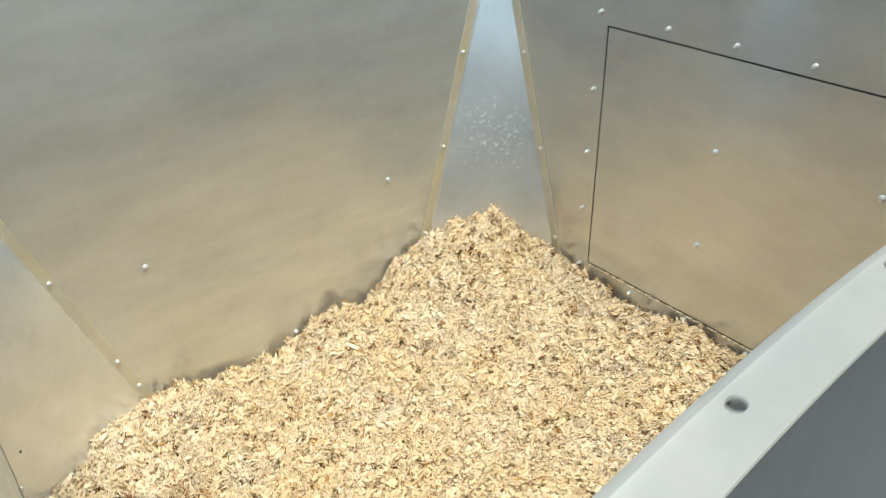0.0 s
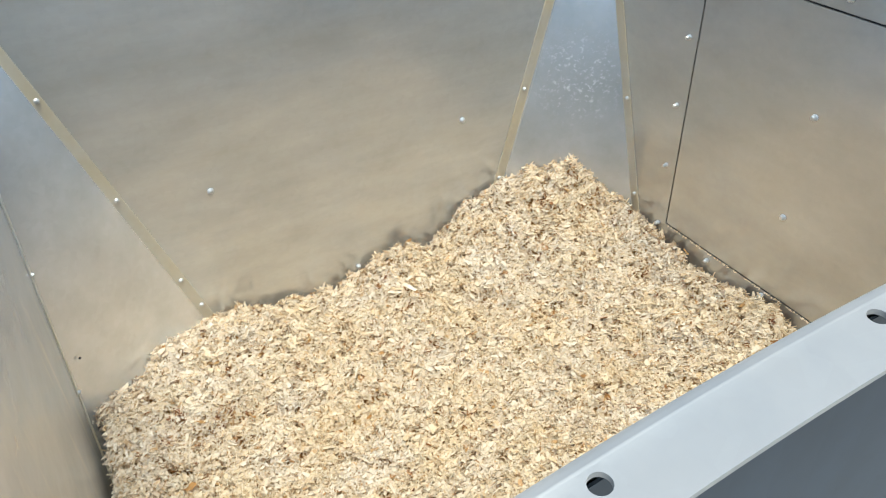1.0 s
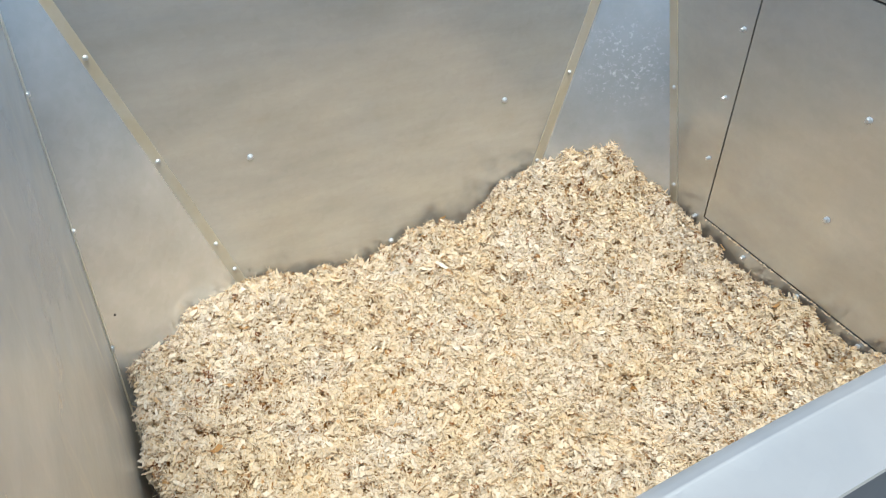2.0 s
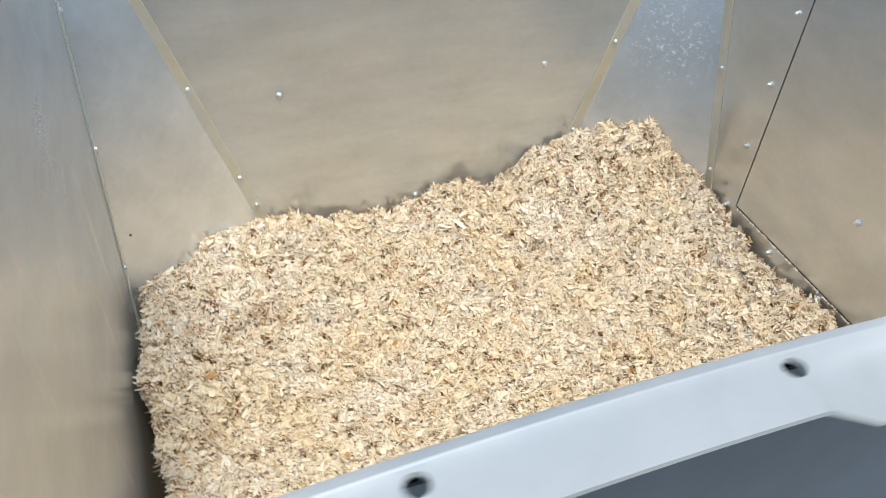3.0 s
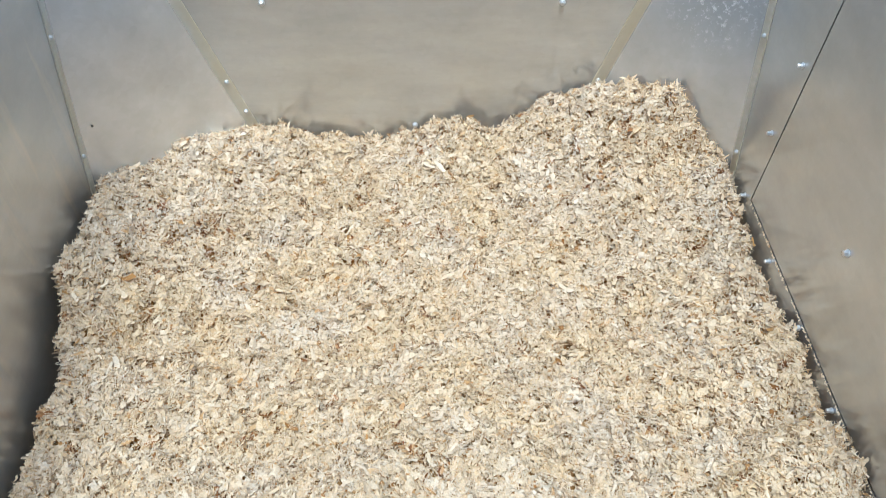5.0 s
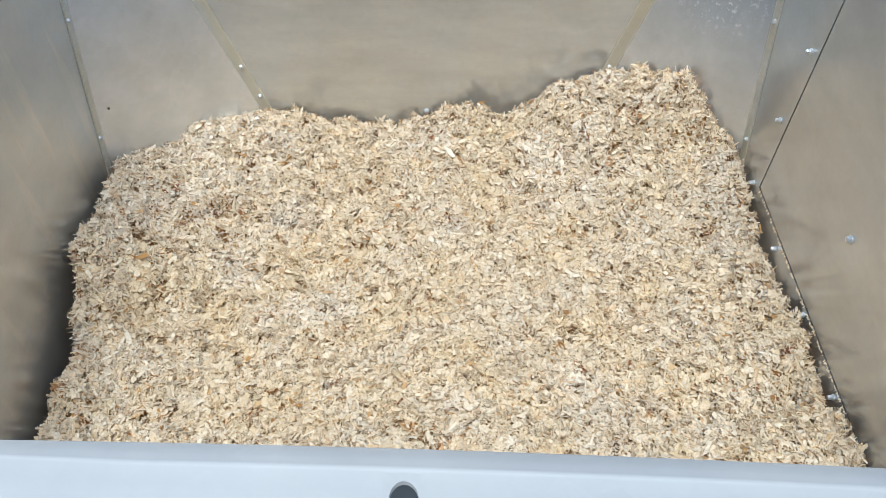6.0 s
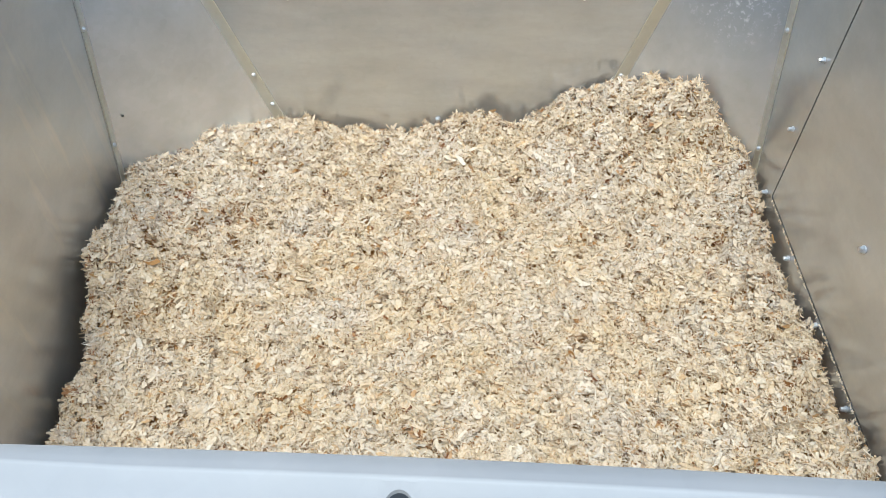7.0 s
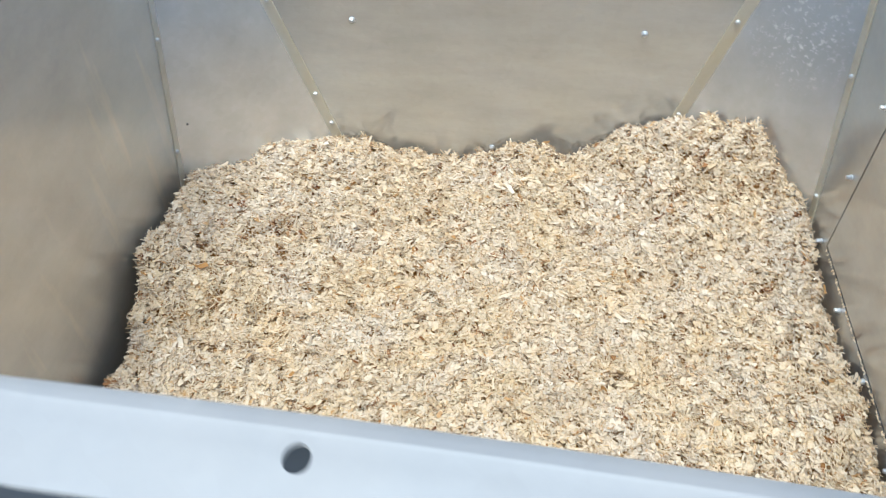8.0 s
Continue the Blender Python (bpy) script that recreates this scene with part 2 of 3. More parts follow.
cover = part("access_cover", bm, ZINC_SIDE, right_wall, "flush galvanised access cover with a dark joint")
# unseen black sheet, added behind the cover so its joint looks dark
bm = bmesh.new()
block(bm, (X1 + T + 0.006, CY0 - 0.04, CZ0 - 0.04), (X1 + T + 0.012, CY1 + 0.04, CZ1 + 0.04))
part("joint_backing", bm, DARK, right_wall, "black backing sheet behind the joint")
for y, z in ((0.824, 1.338), (0.827, 1.195), (0.830, 1.067), (0.831, 0.942), (0.828, 0.811), (0.692, 0.803), (0.563, 0.809), (0.432, 0.806), (0.305, 0.804),
             (0.680, 1.336), (0.553, 1.335), (0.427, 1.333), (0.300, 1.334), (0.175, 0.804), (0.175, 1.334)):
    bolt(right_wall, (X1, y, z), (-1, 0, 0), LONG_BOLT)
for y, z in ((0.558, 1.156), (0.563, 0.974), (0.290, 1.175), (0.290, 0.974)):
    bolt(right_wall, (X1, y, z), (-1, 0, 0))

# front wall, bowed, with the flange folded outwards at its top and bolt holes in it
xs = [X0 + (X1 - X0) * i / 40 for i in range(41)]
bm = bmesh.new()
cols = []
for x in xs:
    y = Y0 + bow(x)
    cols.append([bm.verts.new((x, yy, zz)) for yy, zz in ((y, 0), (y, RIM - 0.006), (y - T, RIM - 0.006), (y - T, 0))])
for a, b in zip(cols, cols[1:]):
    for i in range(4):
        bm.faces.new((a[i], b[i], b[(i + 1) % 4], a[(i + 1) % 4]))
front_wall = part("front_wall", bm, ZINC_SIDE, hopper)
bm = bmesh.new()
cols = []
for x in xs:
    y = Y0 + bow(x) - T - 0.001
    cols.append([bm.verts.new((x, yy, zz)) for yy, zz in ((y, 0.002), (y, RIM - 0.012), (y - 0.0012, RIM - 0.012), (y - 0.0012, 0.002))])
for a, b in zip(cols, cols[1:]):
    for i in range(4):
        bm.faces.new((a[i], b[i], b[(i + 1) % 4], a[(i + 1) % 4]))
part("outer_skin", bm, DARK_SKIN, front_wall, "dark blue-grey outer skin")

FLANGE, R_HOLE, HOLES = 0.0280, 0.0037, (-0.411, -0.290, -0.173, -0.053, 0.068, 0.189, 0.31, 0.43, 0.54)


def flange_point(x, s, low=0.0):
    """s: metres outwards from the folded inner edge. A small roll at the fold, a dent near one hole."""
    wide = min(1.0, max(0.0, (x + 0.06) / 0.06))
    y = Y0 + bow(x) - s - 0.0038 * min(1.0, s / 0.0119) * wide
    roll = 0.0056
    z = RIM
    if s < roll:
        z -= roll - math.sqrt(max(0.0, roll * roll - (roll - s) ** 2))
    z += 0.00022 * max(0.0, 1 - abs(s - 0.0056) / 0.0009)
    out = max(0.0, (s - 0.012) / (FLANGE - 0.012))
    d = x + 0.146
    z -= 0.016 * out * (max(0.0, 1 + d / 0.027) if d < 0 else max(0.0, 1 - d / 0.13))
    z -= 0.0012 * out * math.sin(7 * x + 1)
    return (x, y, z - low)


bm = bmesh.new()
S_HOLE, HALF = 0.0119, 0.0053
rows = [0.0, 0.0003, 0.0008, 0.0016, 0.003, 0.0040, 0.0047, 0.0052, 0.0056, 0.0061, S_HOLE - HALF, S_HOLE + HALF, FLANGE]
edges = [X0 - 0.02]
for h in HOLES:
    edges += [h - HALF, h + HALF]
edges.append(X1 + 0.02)
fine = []
for a, b in zip(edges, edges[1:]):
    n = 5 if b - a < 0.03 else 30
    fine += [a + (b - a) * i / n for i in range(n)]
fine.append(edges[-1])
holes_span = [(h - HALF, h + HALF) for h in HOLES]


def quad(bm, pts):
    bm.faces.new([bm.verts.new(flange_point(*p)) for p in pts])


for a, b in zip(fine, fine[1:]):
    mid = (a + b) / 2
    inside = any(lo < mid < hi for lo, hi in holes_span)
    for r0, r1 in zip(rows, rows[1:]):
        if inside and r0 == S_HOLE - HALF:
            continue
        k = 3 if r1 - r0 > 0.005 else 1
        for j in range(k):
            s0, s1 = r0 + (r1 - r0) * j / k, r0 + (r1 - r0) * (j + 1) / k
            quad(bm, [(a, s0), (a, s1), (b, s1), (b, s0)])
for h in HOLES:
    n = 32
    for i in range(n):
        pts = []
        for k in (i, i + 1):
            c, s = math.cos(2 * math.pi * k / n), math.sin(2 * math.pi * k / n)
            f = HALF / max(abs(c), abs(s))
            pts.append(((h + f * c, S_HOLE + f * s), (h + R_HOLE * c, S_HOLE + R_HOLE * s)))
        quad(bm, [pts[0][0], pts[1][0], pts[1][1], pts[0][1]])
bmesh.ops.remove_doubles(bm, verts=bm.verts, dist=0.00005)
bmesh.ops.recalc_face_normals(bm, faces=bm.faces)
SHEET = Vector((0, 0, -0.0022))
top_faces = bm.faces[:]
for f in top_faces:
    if f.normal.z < 0:
        f.normal_flip()
for f in bmesh.ops.duplicate(bm, geom=top_faces)["geom"]:
    if isinstance(f, bmesh.types.BMFace):
        f.normal_flip()
    elif isinstance(f, bmesh.types.BMVert):
        f.co += SHEET
strips = [[(x, FLANGE) for x in fine]]
for h in HOLES:
    strips.append([(h + R_HOLE * math.cos(2 * math.pi * i / 32), S_HOLE + R_HOLE * math.sin(2 * math.pi * i / 32)) for i in range(33)])
for line in strips:
    up = [bm.verts.new(flange_point(*q)) for q in line]
    down = [bm.verts.new(v.co + SHEET) for v in up]
    for i in range(len(line) - 1):
        bm.faces.new((up[i], up[i + 1], down[i + 1], down[i]))
rim = part("rim_flange", bm, ZINC_RIM, hopper, "pale galvanised flange with bolt holes and a dent", smooth=True)

# bottom plate
bm = bmesh.new()
block(bm, (X0, Y0 + 0.02, FLOOR - T), (X1, Y1, FLOOR))
part("bottom_plate", bm, ZINC_SIDE, hopper)


def corner_plate(side):
    """A plate across a back corner, widening downwards, with a bolted lap on each wall."""
    if side < 0:
        on_back = lambda z: -0.343 - 0.320 * (z - 1.031)
        on_side = lambda z: 0.956 + 0.276 * (z - 1.026)
        wall, mat = X0, ZINC_CORNER
    else:
        on_back = lambda z: 0.454 + 0.298 * (z - 1.035)
        on_side = lambda z: 0.959 + 0.296 * (z - 1.037)
        wall, mat = X1, ZINC_CORNER_BLOOM
    fold_in, lap_out, P = 0.013, 0.009, 0.0022
    top = 1.46
    zs = (FLOOR, top)
    b = [(on_back(z) + side * fold_in, Y1 - P, z) for z in zs]
    s = [(wall - side * P, on_side(z) + fold_in, z) for z in zs]
    bm = bmesh.new()
    slab(bm, [b[0], s[0], s[1], b[1]], (side * 0.0015, 0.0015, 0.0005))
    plate = part("corner_plate", bm, mat, hopper, "slanting galvanised corner plate")
    bm = bmesh.new()
    slab(bm, [(on_back(zs[0]) + side * fold_in, Y1 - P, zs[0]), (on_back(zs[0]) - side * lap_out, Y1 - P, zs[0]),
              (on_back(top) - side * lap_out, Y1 - P, top), (on_back(top) + side * fold_in, Y1 - P, top)], (0, P - 0.0003, 0))
    part("lap", bm, ZINC_LAP, plate, "tan bolted lap")
    bm = bmesh.new()
    slab(bm, [(wall - side * P, on_side(zs[0]) + fold_in, zs[0]), (wall - side * P, on_side(zs[0]) - lap_out * (0.4 if side < 0 else 1.0), zs[0]),
              (wall - side * P, on_side(top) - lap_out * (0.4 if side < 0 else 1.0), top), (wall - side * P, on_side(top) + fold_in, top)], (side * (P - 0.0003), 0, 0))
    part("lap", bm, ZINC_LAP, plate, "tan bolted lap")
    for z in (1.412, 1.222, 1.031, 0.841):
        bolt(plate, (on_back(z), Y1 - P, z), (0, -1, 0), RIVET)
        bolt(plate, (wall - side * P, on_side(z), z), (-side, 0, 0), RIVET)
    return plate


left_corner, right_corner = corner_plate(-1), corner_plate(1)
bolt(left_corner, (-0.259, Y1 - 0.0022, 0.774), (0, -1, 0), RIVET)
# small dark scratch on the plate, stood in for by a half-size bolt head
SCUFF = bolt_mesh(0.0042, 0.0032, 0.004)
SCUFF.materials[0] = DARK
spot = new("dark_scratch", SCUFF)
spot.matrix_world = Matrix.Translation((-0.4685, 0.9375, 0.877)) @ Vector((0.66, -0.68, 0.3)).to_track_quat("Z", "Y").to_matrix().to_4x4() @ Matrix.Scale(0.5, 4)
spot.parent = left_corner

# ---- the shavings ----
rng = np.random.default_rng(7)
HEAP = ((-0.001, 0.007, 0.023, 0.013, 0.073), (0.006, 0.003, 0.057, -0.013, 0.047), (0.035, -0.044, -0.028, -0.023, 0.021),
        (0.005, -0.001, -0.012, -0.013, -0.005), (0.057, 0.003, -0.018, 0.054, 0.152))
LUMPS = ((0.245, 1.10, 0.03, -0.024), (0.06, 1.08, 0.035, 0.009), (-0.03, 1.085, 0.05, 0.007), (0.13, 1.07, 0.06, 0.022), (0.15, 1.045, 0.032, 0.016), (0.60, 0.69, 0.08, 0.010), (0.60, 0.765, 0.04, 0.028), (0.59, 0.55, 0.05, 0.016),
         (0.49, 1.02, 0.04, 0.036), (0.31, 1.10, 0.03, 0.012), (0.52, 0.985, 0.03, 0.012), (0.30, 1.10, 0.04, 0.012),
         (-0.465, 0.62, 0.07, 0.016), (-0.465, 0.82, 0.07, 0.016), (-0.465, 0.70, 0.12, 0.012), (0.60, 0.62, 0.05, 0.014), (-0.47, 0.55, 0.05, -0.014),
         (-0.465, 0.84, 0.05, 0.014), (-0.465, 0.70, 0.07, 0.03), (-0.37, 0.98, 0.06, -0.012), (0.56, 0.94, 0.035, 0.008))
waves = [(rng.normal(0, 1, 2) * f, rng.uniform(0, 6.28), a) for f, a, n in ((30, 0.0036, 9), (75, 0.0021, 12), (170, 0.0010, 14)) for _ in range(n)]


def to_plates(x, y):
    """Distances to the two slanting corner plates."""
    return (x + 0.489) * 0.693 + (1.102 - y) * 0.721 - 0.1437, (0.601 - x) * 0.693 + (1.102 - y) * 0.721 - 0.1437


def gap(u, seed):
    """Width of the open seam between the heap and a sheet: ragged, wider here and there."""
    g = 0.006 + 0.0022 * np.sin(37 * u + seed) + 0.002 * np.sin(91 * u + 2.3 * seed) + 0.0016 * np.sin(173 * u + 1.7 * seed)
    return np.maximum(g, 0.0015)


def seam(x, y):
    """1 where the heap has fallen away from a sheet, 0 where it lies whole."""
    left, right = to_plates(x, y)
    hollow = 0.014 * np.exp(-((x - 0.17) / 0.05) ** 2) + 0.005 * np.exp(-((x + 0.10) / 0.03) ** 2)
    out = np.zeros_like(x)
    for d, g in ((Y1 - y, gap(x, 0.4) + hollow), (left, gap(x - y, 2.0) * 0.6), (right, gap(x + y, 3.1) * 0.3), (X1 - x, gap(y, 5.2) * 1.15)):
        out = np.maximum(out, np.clip(1.35 - np.maximum(d, 0) / g, 0, 1))
    return out


def height(x, y):
    h = np.full_like(x, 0.733)
    for j, cy in enumerate((0.2, 0.42, 0.64, 0.86, 1.08)):
        for i, cx in enumerate((-0.48, -0.21, 0.06, 0.33, 0.60)):
            h += HEAP[j][i] * np.exp(-((x - cx) ** 2 + (y - cy) ** 2) / (2 * 0.17 ** 2))
    for cx, cy, s, a in LUMPS:
        h += a * np.exp(-((x - cx) ** 2 + (y - cy) ** 2) / (2 * s * s))
    # the heap rounds off and breaks away where it meets the sheets
    for d in (Y1 - y, *to_plates(x, y)):
        h -= 0.008 * np.exp(-np.maximum(d, 0) / 0.014)
    h -= 0.010 * np.exp(-(X1 - x) / 0.014)
    h -= 0.068 * seam(x, y)
    for (kx, ky), ph, a in waves:
        h += a * np.sin(kx * x + ky * y + ph)
    return h


def left_edge(y):
    """Where the heap breaks off beside the left wall."""
    return -0.466 - 0.012 * (y - 0.55) + 0.003 * np.sin(23 * y + 1) + 0.004 * np.sin(61 * y) + 0.006 * np.exp(-((y - 0.55) / 0.06) ** 2)


# core of the heap: one closed body, in the gap-shade amber
NX, NY = 260, 260
gy = np.linspace(Y0 + 0.035, Y1 - 0.001, NY)
gu = np.linspace(0, 1, NX)
yy, uu = np.meshgrid(gy, gu, indexing="ij")
xl = left_edge(yy) + 0.012
xx = xl + (X1 - 0.001 - xl) * uu
zz = height(xx, yy) - 0.026 - 0.01 * np.exp(-(xx - xl) / 0.008)
core_v = np.stack([xx, yy, zz], -1).reshape(-1, 3)
low = core_v.copy()
low[:, 2] = FLOOR + 0.001
idx = np.arange(NX * NY).reshape(NY, NX)
a, b, c, d = idx[:-1, :-1].ravel(), idx[:-1, 1:].ravel(), idx[1:, 1:].ravel(), idx[1:, :-1].ravel()
ring = np.concatenate([idx[0, :], idx[1:, -1], idx[-1, -2::-1], idx[-2:0:-1, 0]])
low_index = len(core_v) + np.arange(len(ring))
verts, faces, slots = [], [], []


def gather(v, f, slot):
    """Add corners and faces to the one mesh of the heap."""
    faces.append(f + sum(len(q) for q in verts))
    verts.append(v)
    slots.append(np.broadcast_to(slot, len(f)).astype(np.int32))


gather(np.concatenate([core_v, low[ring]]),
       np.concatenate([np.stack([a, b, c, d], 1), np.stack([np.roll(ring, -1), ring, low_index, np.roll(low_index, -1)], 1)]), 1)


def ribbons(c, n, length, width, curl, lean, cuts, slot, taper=0.3):
    """Curled ribbons at the places c, lying across the normals n, each cut into a few quads."""
    k = len(c)
    n = n + rng.normal(0, 1, (k, 3)) * lean[:, None]
    n /= np.linalg.norm(n, axis=1)[:, None]
    u = rng.normal(0, 1, (k, 3))
    u -= n * (u * n).sum(1)[:, None]
    u /= np.linalg.norm(u, axis=1)[:, None]
    v = np.cross(n, u)
    out = np.empty((k, cuts + 1, 2, 3))
    twist = rng.normal(0, 0.4, k)
    skew = rng.normal(0, 0.25, k)
    for j, s in enumerate(np.linspace(-1, 1, cuts + 1)):
        ang = curl * s / 2
        px, pz = length / curl * np.sin(ang), length / curl * (1 - np.cos(ang))
        w = width / 2 * (1 - taper * s * s) * rng.uniform(0.55, 1.25, k)
        side = v * np.cos(twist * s)[:, None] + n * np.sin(twist * s)[:, None]
        mid = c + u * px[:, None] + n * pz[:, None] + v * (rng.normal(0, 0.12, k) * width)[:, None]
        slant = u * (skew * width * 0.5)[:, None]
        out[:, j, 0] = mid - side * w[:, None] - slant
        out[:, j, 1] = mid + side * w[:, None] + slant
    first = (2 * cuts + 2) * np.arange(k)[:, None]
    f = np.concatenate([first + np.array([[2 * j, 2 * j + 2, 2 * j + 3, 2 * j + 1]]) for j in range(cuts)])
    gather(out.reshape(-1, 3), f, np.tile(np.broadcast_to(slot, k), cuts))


def inside(p):
    """Clear of the walls and of the two corner plates."""
    keep = (p[:, 0] < X1 - 0.004) & (p[:, 1] < Y1 - 0.004) & (p[:, 1] > Y0 + 0.03)
    z = p[:, 2]
    for side, wall, bx, bz, bk, sy, sk in ((-1, X0, -0.343, 1.031, -0.320, 0.955, 0.281), (1, X1, 0.454, 1.035, 0.298, 0.959, 0.296)):
        fb = bx + bk * (z - bz) + side * 0.013
        fs = sy + sk * (z - 1.03) + 0.013
        keep &= (p[:, 0] - wall) / (fb - wall) + (p[:, 1] - Y1) / (fs - Y1) > 1.02
    return keep


HOLLOWS = 1900
pit_at = np.stack([rng.uniform(X0, X1, HOLLOWS), rng.uniform(0.22, Y1, HOLLOWS), rng.uniform(0.0025, 0.007, HOLLOWS), rng.uniform(0.008, 0.022, HOLLOWS)], 1)
for px, py in ((-0.399, 0.732), (-0.39, 0.745), (-0.30, 0.829), (-0.259, 0.957), (-0.245, 0.93), (-0.10, 0.56), (-0.15, 0.59), (0.05, 0.90), (0.40, 0.99), (0.30, 0.60)):
    pit_at = np.append(pit_at, [[px, py, 0.006, 0.028]], 0)
BARKY = 170
bark_at = np.concatenate([np.stack([rng.uniform(X0, X1, BARKY), rng.uniform(0.22, Y1, BARKY), rng.uniform(0.003, 0.009, BARKY)], 1),
                          [[-0.30, 0.83, 0.008], [-0.259, 0.95, 0.008], [-0.395, 0.74, 0.008], [0.42, 0.97, 0.013], [0.10, 0.86, 0.011]]])


def near_any(x, y, spots, deep=None):
    """Sum of soft round spots (x, y, radius) at the places given."""
    d = np.zeros_like(x)
    for i, (px, py, r) in enumerate(spots):
        near = np.abs(x - px) + np.abs(y - py) < 3 * r
        d[near] += (1.0 if deep is None else deep[i]) * np.exp(-((x[near] - px) ** 2 + (y[near] - py) ** 2) / (r * r))
    return d


def scatter(n, y_lo, y_hi, sink, under=-0.001):
    y = rng.uniform(y_lo, y_hi, n)
    x = left_edge(y) + (X1 - left_edge(y)) * rng.uniform(0, 1, n)
    e = 0.004
    h = height(x, y)
    nx, ny = (height(x + e, y) - h) / e, (height(x, y + e) - h) / e
    nrm = np.stack([-nx, -ny, np.ones(n)], 1)
    nrm /= np.linalg.norm(nrm, axis=1)[:, None]
    z = h - under - sink * rng.uniform(0, 1, n) ** 1.5
    z -= 0.010 * np.exp(-(x - left_edge(y)) / 0.005)
    z -= near_any(x, y, pit_at[:, :3], pit_at[:, 3])
    c = np.stack([x, y, z], 1)
    ok = inside(c)
    return c[ok], nrm[ok]


def grains(c, share):
    """Pale wood, but a share of brown bark-side pieces inside the barky spots."""
    b = near_any(c[:, 0], c[:, 1], bark_at)
    return np.where(rng.uniform(0, 1, len(c)) < share * np.clip(b, 0, 1), 2, 0)


FRONT = 0.24
# count, from, to, size, spread of depth, depth, lean, quads, gap-shade amber
for n, y_lo, y_hi, size, sink, under, lean, cuts, amber in (
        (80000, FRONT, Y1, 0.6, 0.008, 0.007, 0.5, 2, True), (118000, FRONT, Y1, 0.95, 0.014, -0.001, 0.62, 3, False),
        (70000, FRONT, Y1, 0.5, 0.006, -0.001, 0.75, 2, False), (9000, FRONT, Y1, 1.6, 0.004, -0.0015, 0.42, 4, False),
        (9000, Y0 + 0.04, FRONT, 1.25, 0.014, -0.001, 0.42, 2, False)):
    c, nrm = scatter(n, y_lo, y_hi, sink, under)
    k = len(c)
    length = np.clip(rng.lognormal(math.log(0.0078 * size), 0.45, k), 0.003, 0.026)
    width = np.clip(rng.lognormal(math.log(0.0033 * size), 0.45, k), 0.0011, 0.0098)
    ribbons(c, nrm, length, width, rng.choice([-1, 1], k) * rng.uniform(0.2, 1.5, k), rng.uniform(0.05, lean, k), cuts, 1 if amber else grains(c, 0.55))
# splinters, many of them standing up out of the heap
c, nrm = scatter(120000, FRONT, Y1, 0.007)
k = len(c)
ribbons(c + nrm * 0.001, nrm, np.clip(rng.lognormal(math.log(0.0095), 0.4, k), 0.004, 0.024), rng.uniform(0.0006, 0.0018, k),
        rng.choice([-1, 1], k) * rng.uniform(0.15, 1.3, k), rng.uniform(0.1, 0.95, k), 2, grains(c, 0.4), 0.55)
# ragged fringe where the heap ends beside the sheets
c, nrm = scatter(60000, 0.25, Y1, 0.003)
edge = np.minimum(np.minimum(Y1 - c[:, 1], X1 - c[:, 0]), np.minimum(*to_plates(c[:, 0], c[:, 1])))
ok = (edge < 0.026) & (seam(c[:, 0], c[:, 1]) < 0.1)
c, nrm = c[ok], nrm[ok]
k = len(c)
ribbons(c + nrm * 0.0015, nrm, rng.uniform(0.006, 0.015, k), rng.uniform(0.0008, 0.0042, k), rng.choice([-1, 1], k) * rng.uniform(0.2, 1.4, k),
        rng.uniform(0.4, 1.1, k), 2, grains(c, 0.2), 0.45)
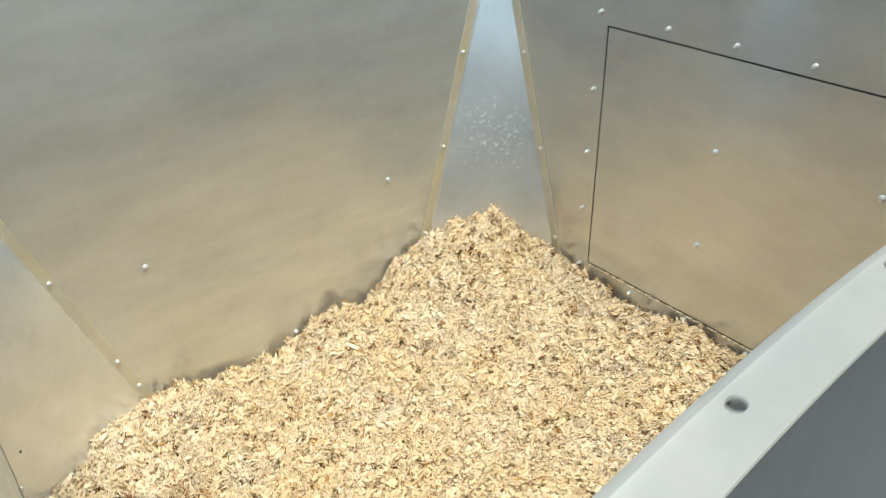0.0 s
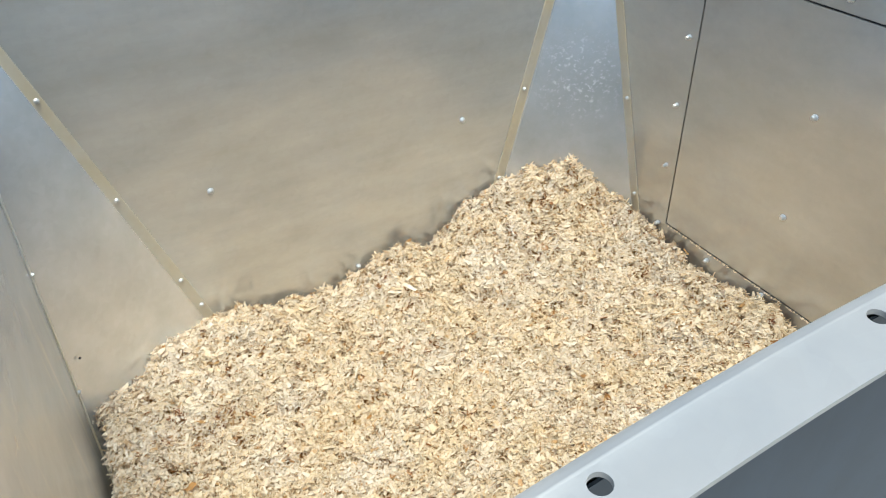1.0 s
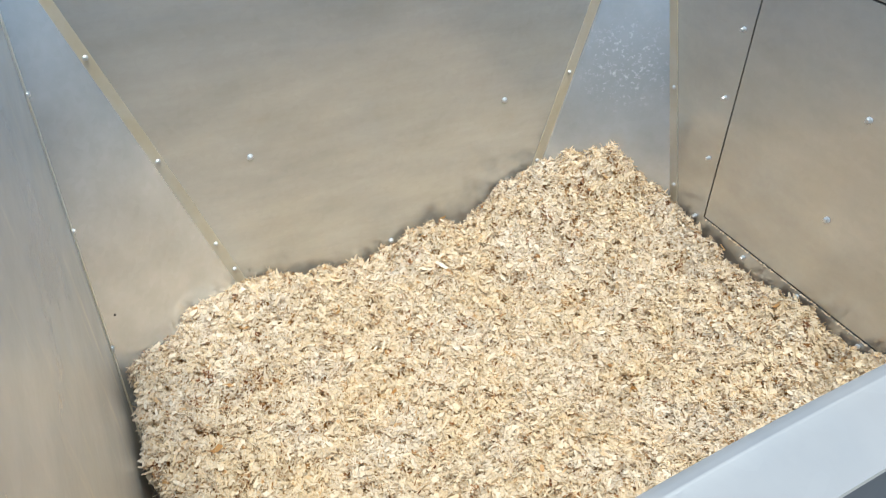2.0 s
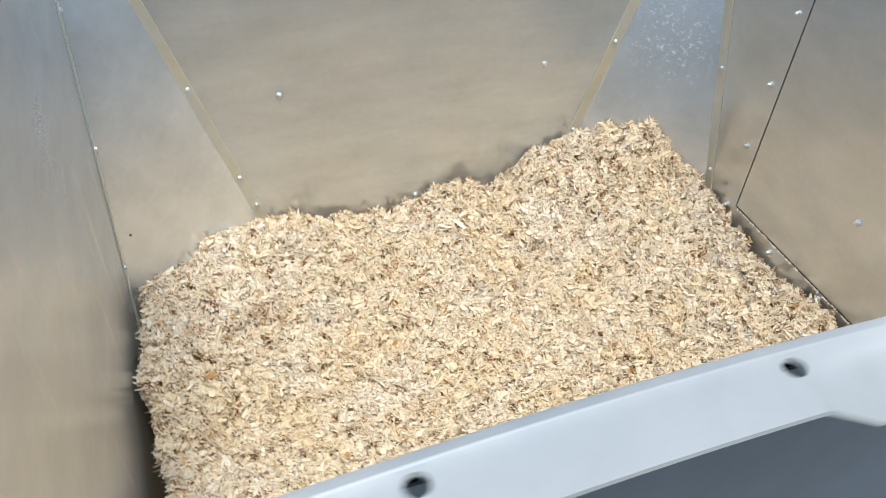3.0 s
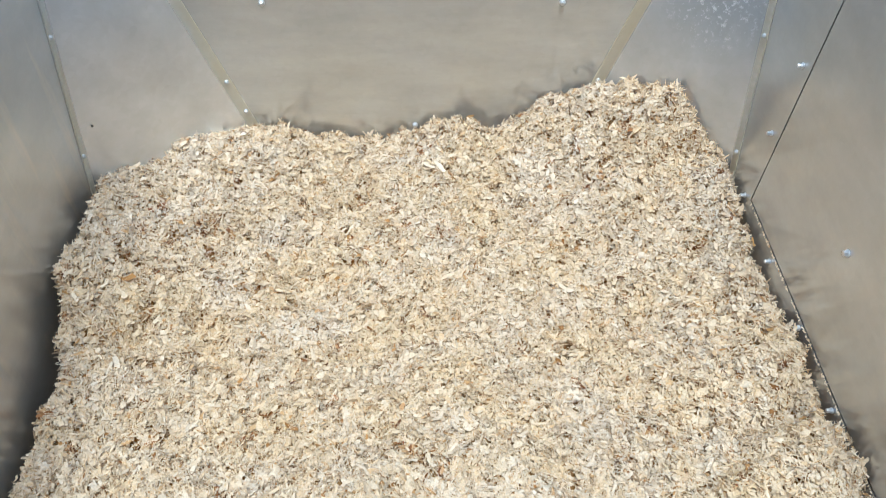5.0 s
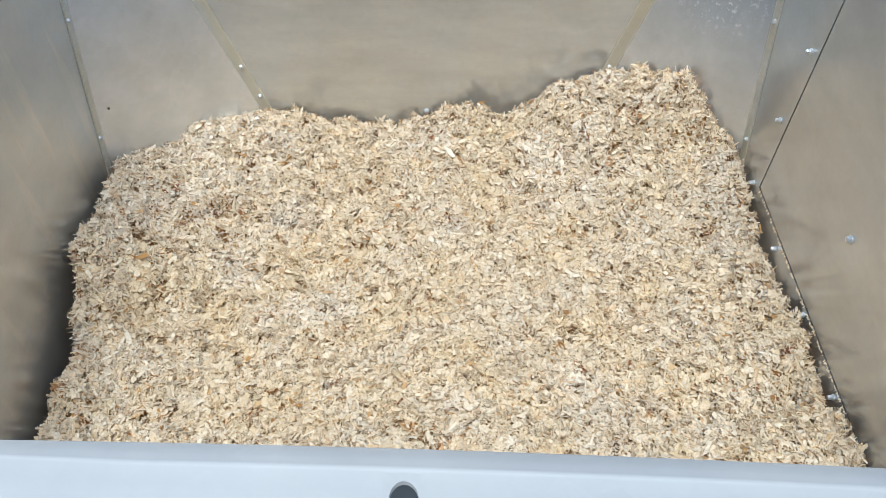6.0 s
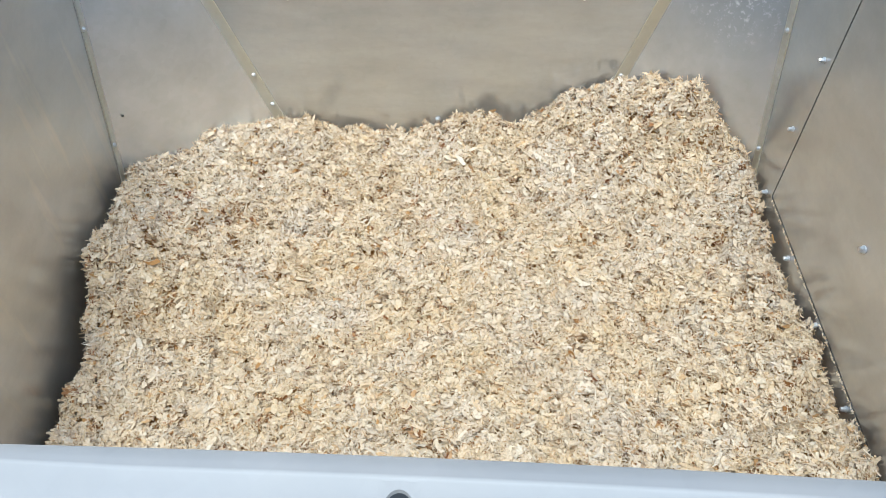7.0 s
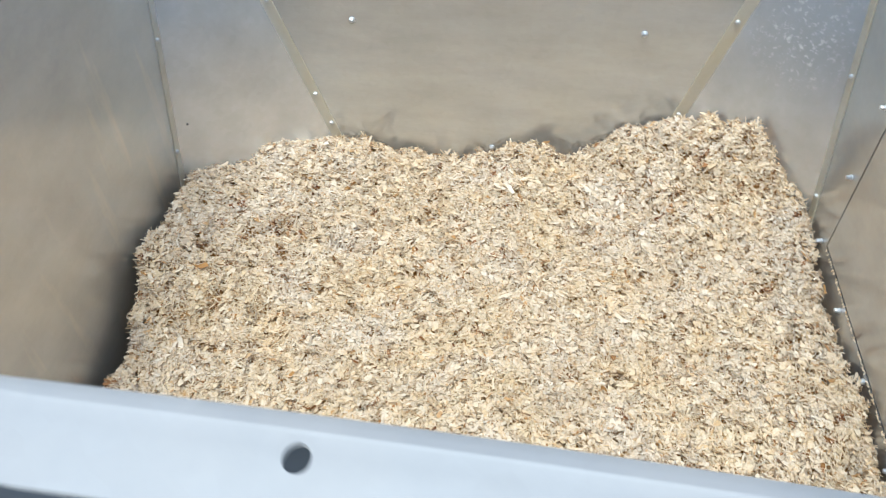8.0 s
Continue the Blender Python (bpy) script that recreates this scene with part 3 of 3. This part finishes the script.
# the broken flank beside the left wall
n = 11000
y = rng.uniform(0.1, 0.9, n)
x = left_edge(y) + rng.uniform(-0.005, 0.008, n)
z = height(x, y) - 0.012 - 0.16 * rng.uniform(0, 1, n) ** 1.4
c = np.stack([x + (height(x, y) - z) * 0.06, y, z], 1)
c = c[inside(c)]
k = len(c)
ribbons(c, np.tile(np.array([[-0.9, 0.0, 0.4]]), (k, 1)), np.clip(rng.lognormal(math.log(0.011), 0.45, k), 0.004, 0.03),
        np.clip(rng.lognormal(math.log(0.0036), 0.45, k), 0.001, 0.009), rng.choice([-1, 1], k) * rng.uniform(0.25, 1.8, k), rng.uniform(0.2, 0.8, k), 3, grains(c, 0.3))
# crumbs caught in the joint under the access cover
n = 190
y = rng.uniform(0.30, 0.80, n)
c = np.stack([np.full(n, X1 - 0.0008), y, np.full(n, CZ0 - 0.0008) + rng.normal(0, 0.0007, n)], 1)
ribbons(c, np.tile(np.array([[-0.75, 0.0, 0.65]]), (n, 1)), rng.uniform(0.002, 0.006, n), rng.uniform(0.0008, 0.0022, n), rng.uniform(0.3, 1.0, n), np.full(n, 0.15), 2, 0)
# single pieces that stick out of the edge or hang on a bolt
for at, facing, long, wide in (((0.588, 0.800, 0.806), (0.1, -0.8, 0.6), 0.015, 0.012), ((0.590, 0.735, 0.800), (0.0, -0.5, 0.9), 0.014, 0.004),
                               ((0.594, 0.562, 0.812), (-0.6, -0.3, 0.7), 0.013, 0.005), ((0.595, 0.574, 0.806), (-0.4, -0.6, 0.6), 0.010, 0.004),
                               ((-0.026, 1.086, 0.731), (0.2, -0.9, 0.4), 0.015, 0.005), ((-0.03, 1.088, 0.725), (-0.3, -0.8, 0.5), 0.012, 0.004),
                               ((0.100, 0.950, 0.768), (0.1, -0.5, 0.85), 0.026, 0.008)):
    ribbons(np.array([at]), np.array([facing]), np.array([long]), np.array([wide]), np.array([0.6]), np.array([0.05]), 4, 0)

V, F = np.concatenate(verts), np.concatenate(faces)
me = bpy.data.meshes.new("wood_shavings")
me.vertices.add(len(V))
me.vertices.foreach_set("co", V.astype(np.float32).ravel())
me.loops.add(F.size)
me.loops.foreach_set("vertex_index", F.astype(np.int32).ravel())
me.polygons.add(len(F))
me.polygons.foreach_set("loop_start", np.arange(0, F.size, 4, dtype=np.int32))
me.update(calc_edges=True)
for mat in (SHAVING, GAP_SHADE, BARK):
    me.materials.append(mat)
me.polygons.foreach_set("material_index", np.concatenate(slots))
me.shade_smooth()
tagged(new("wood_shavings", me), "loose heap of pale curled softwood shavings filling the hopper", "wood shavings", kind="stuff")
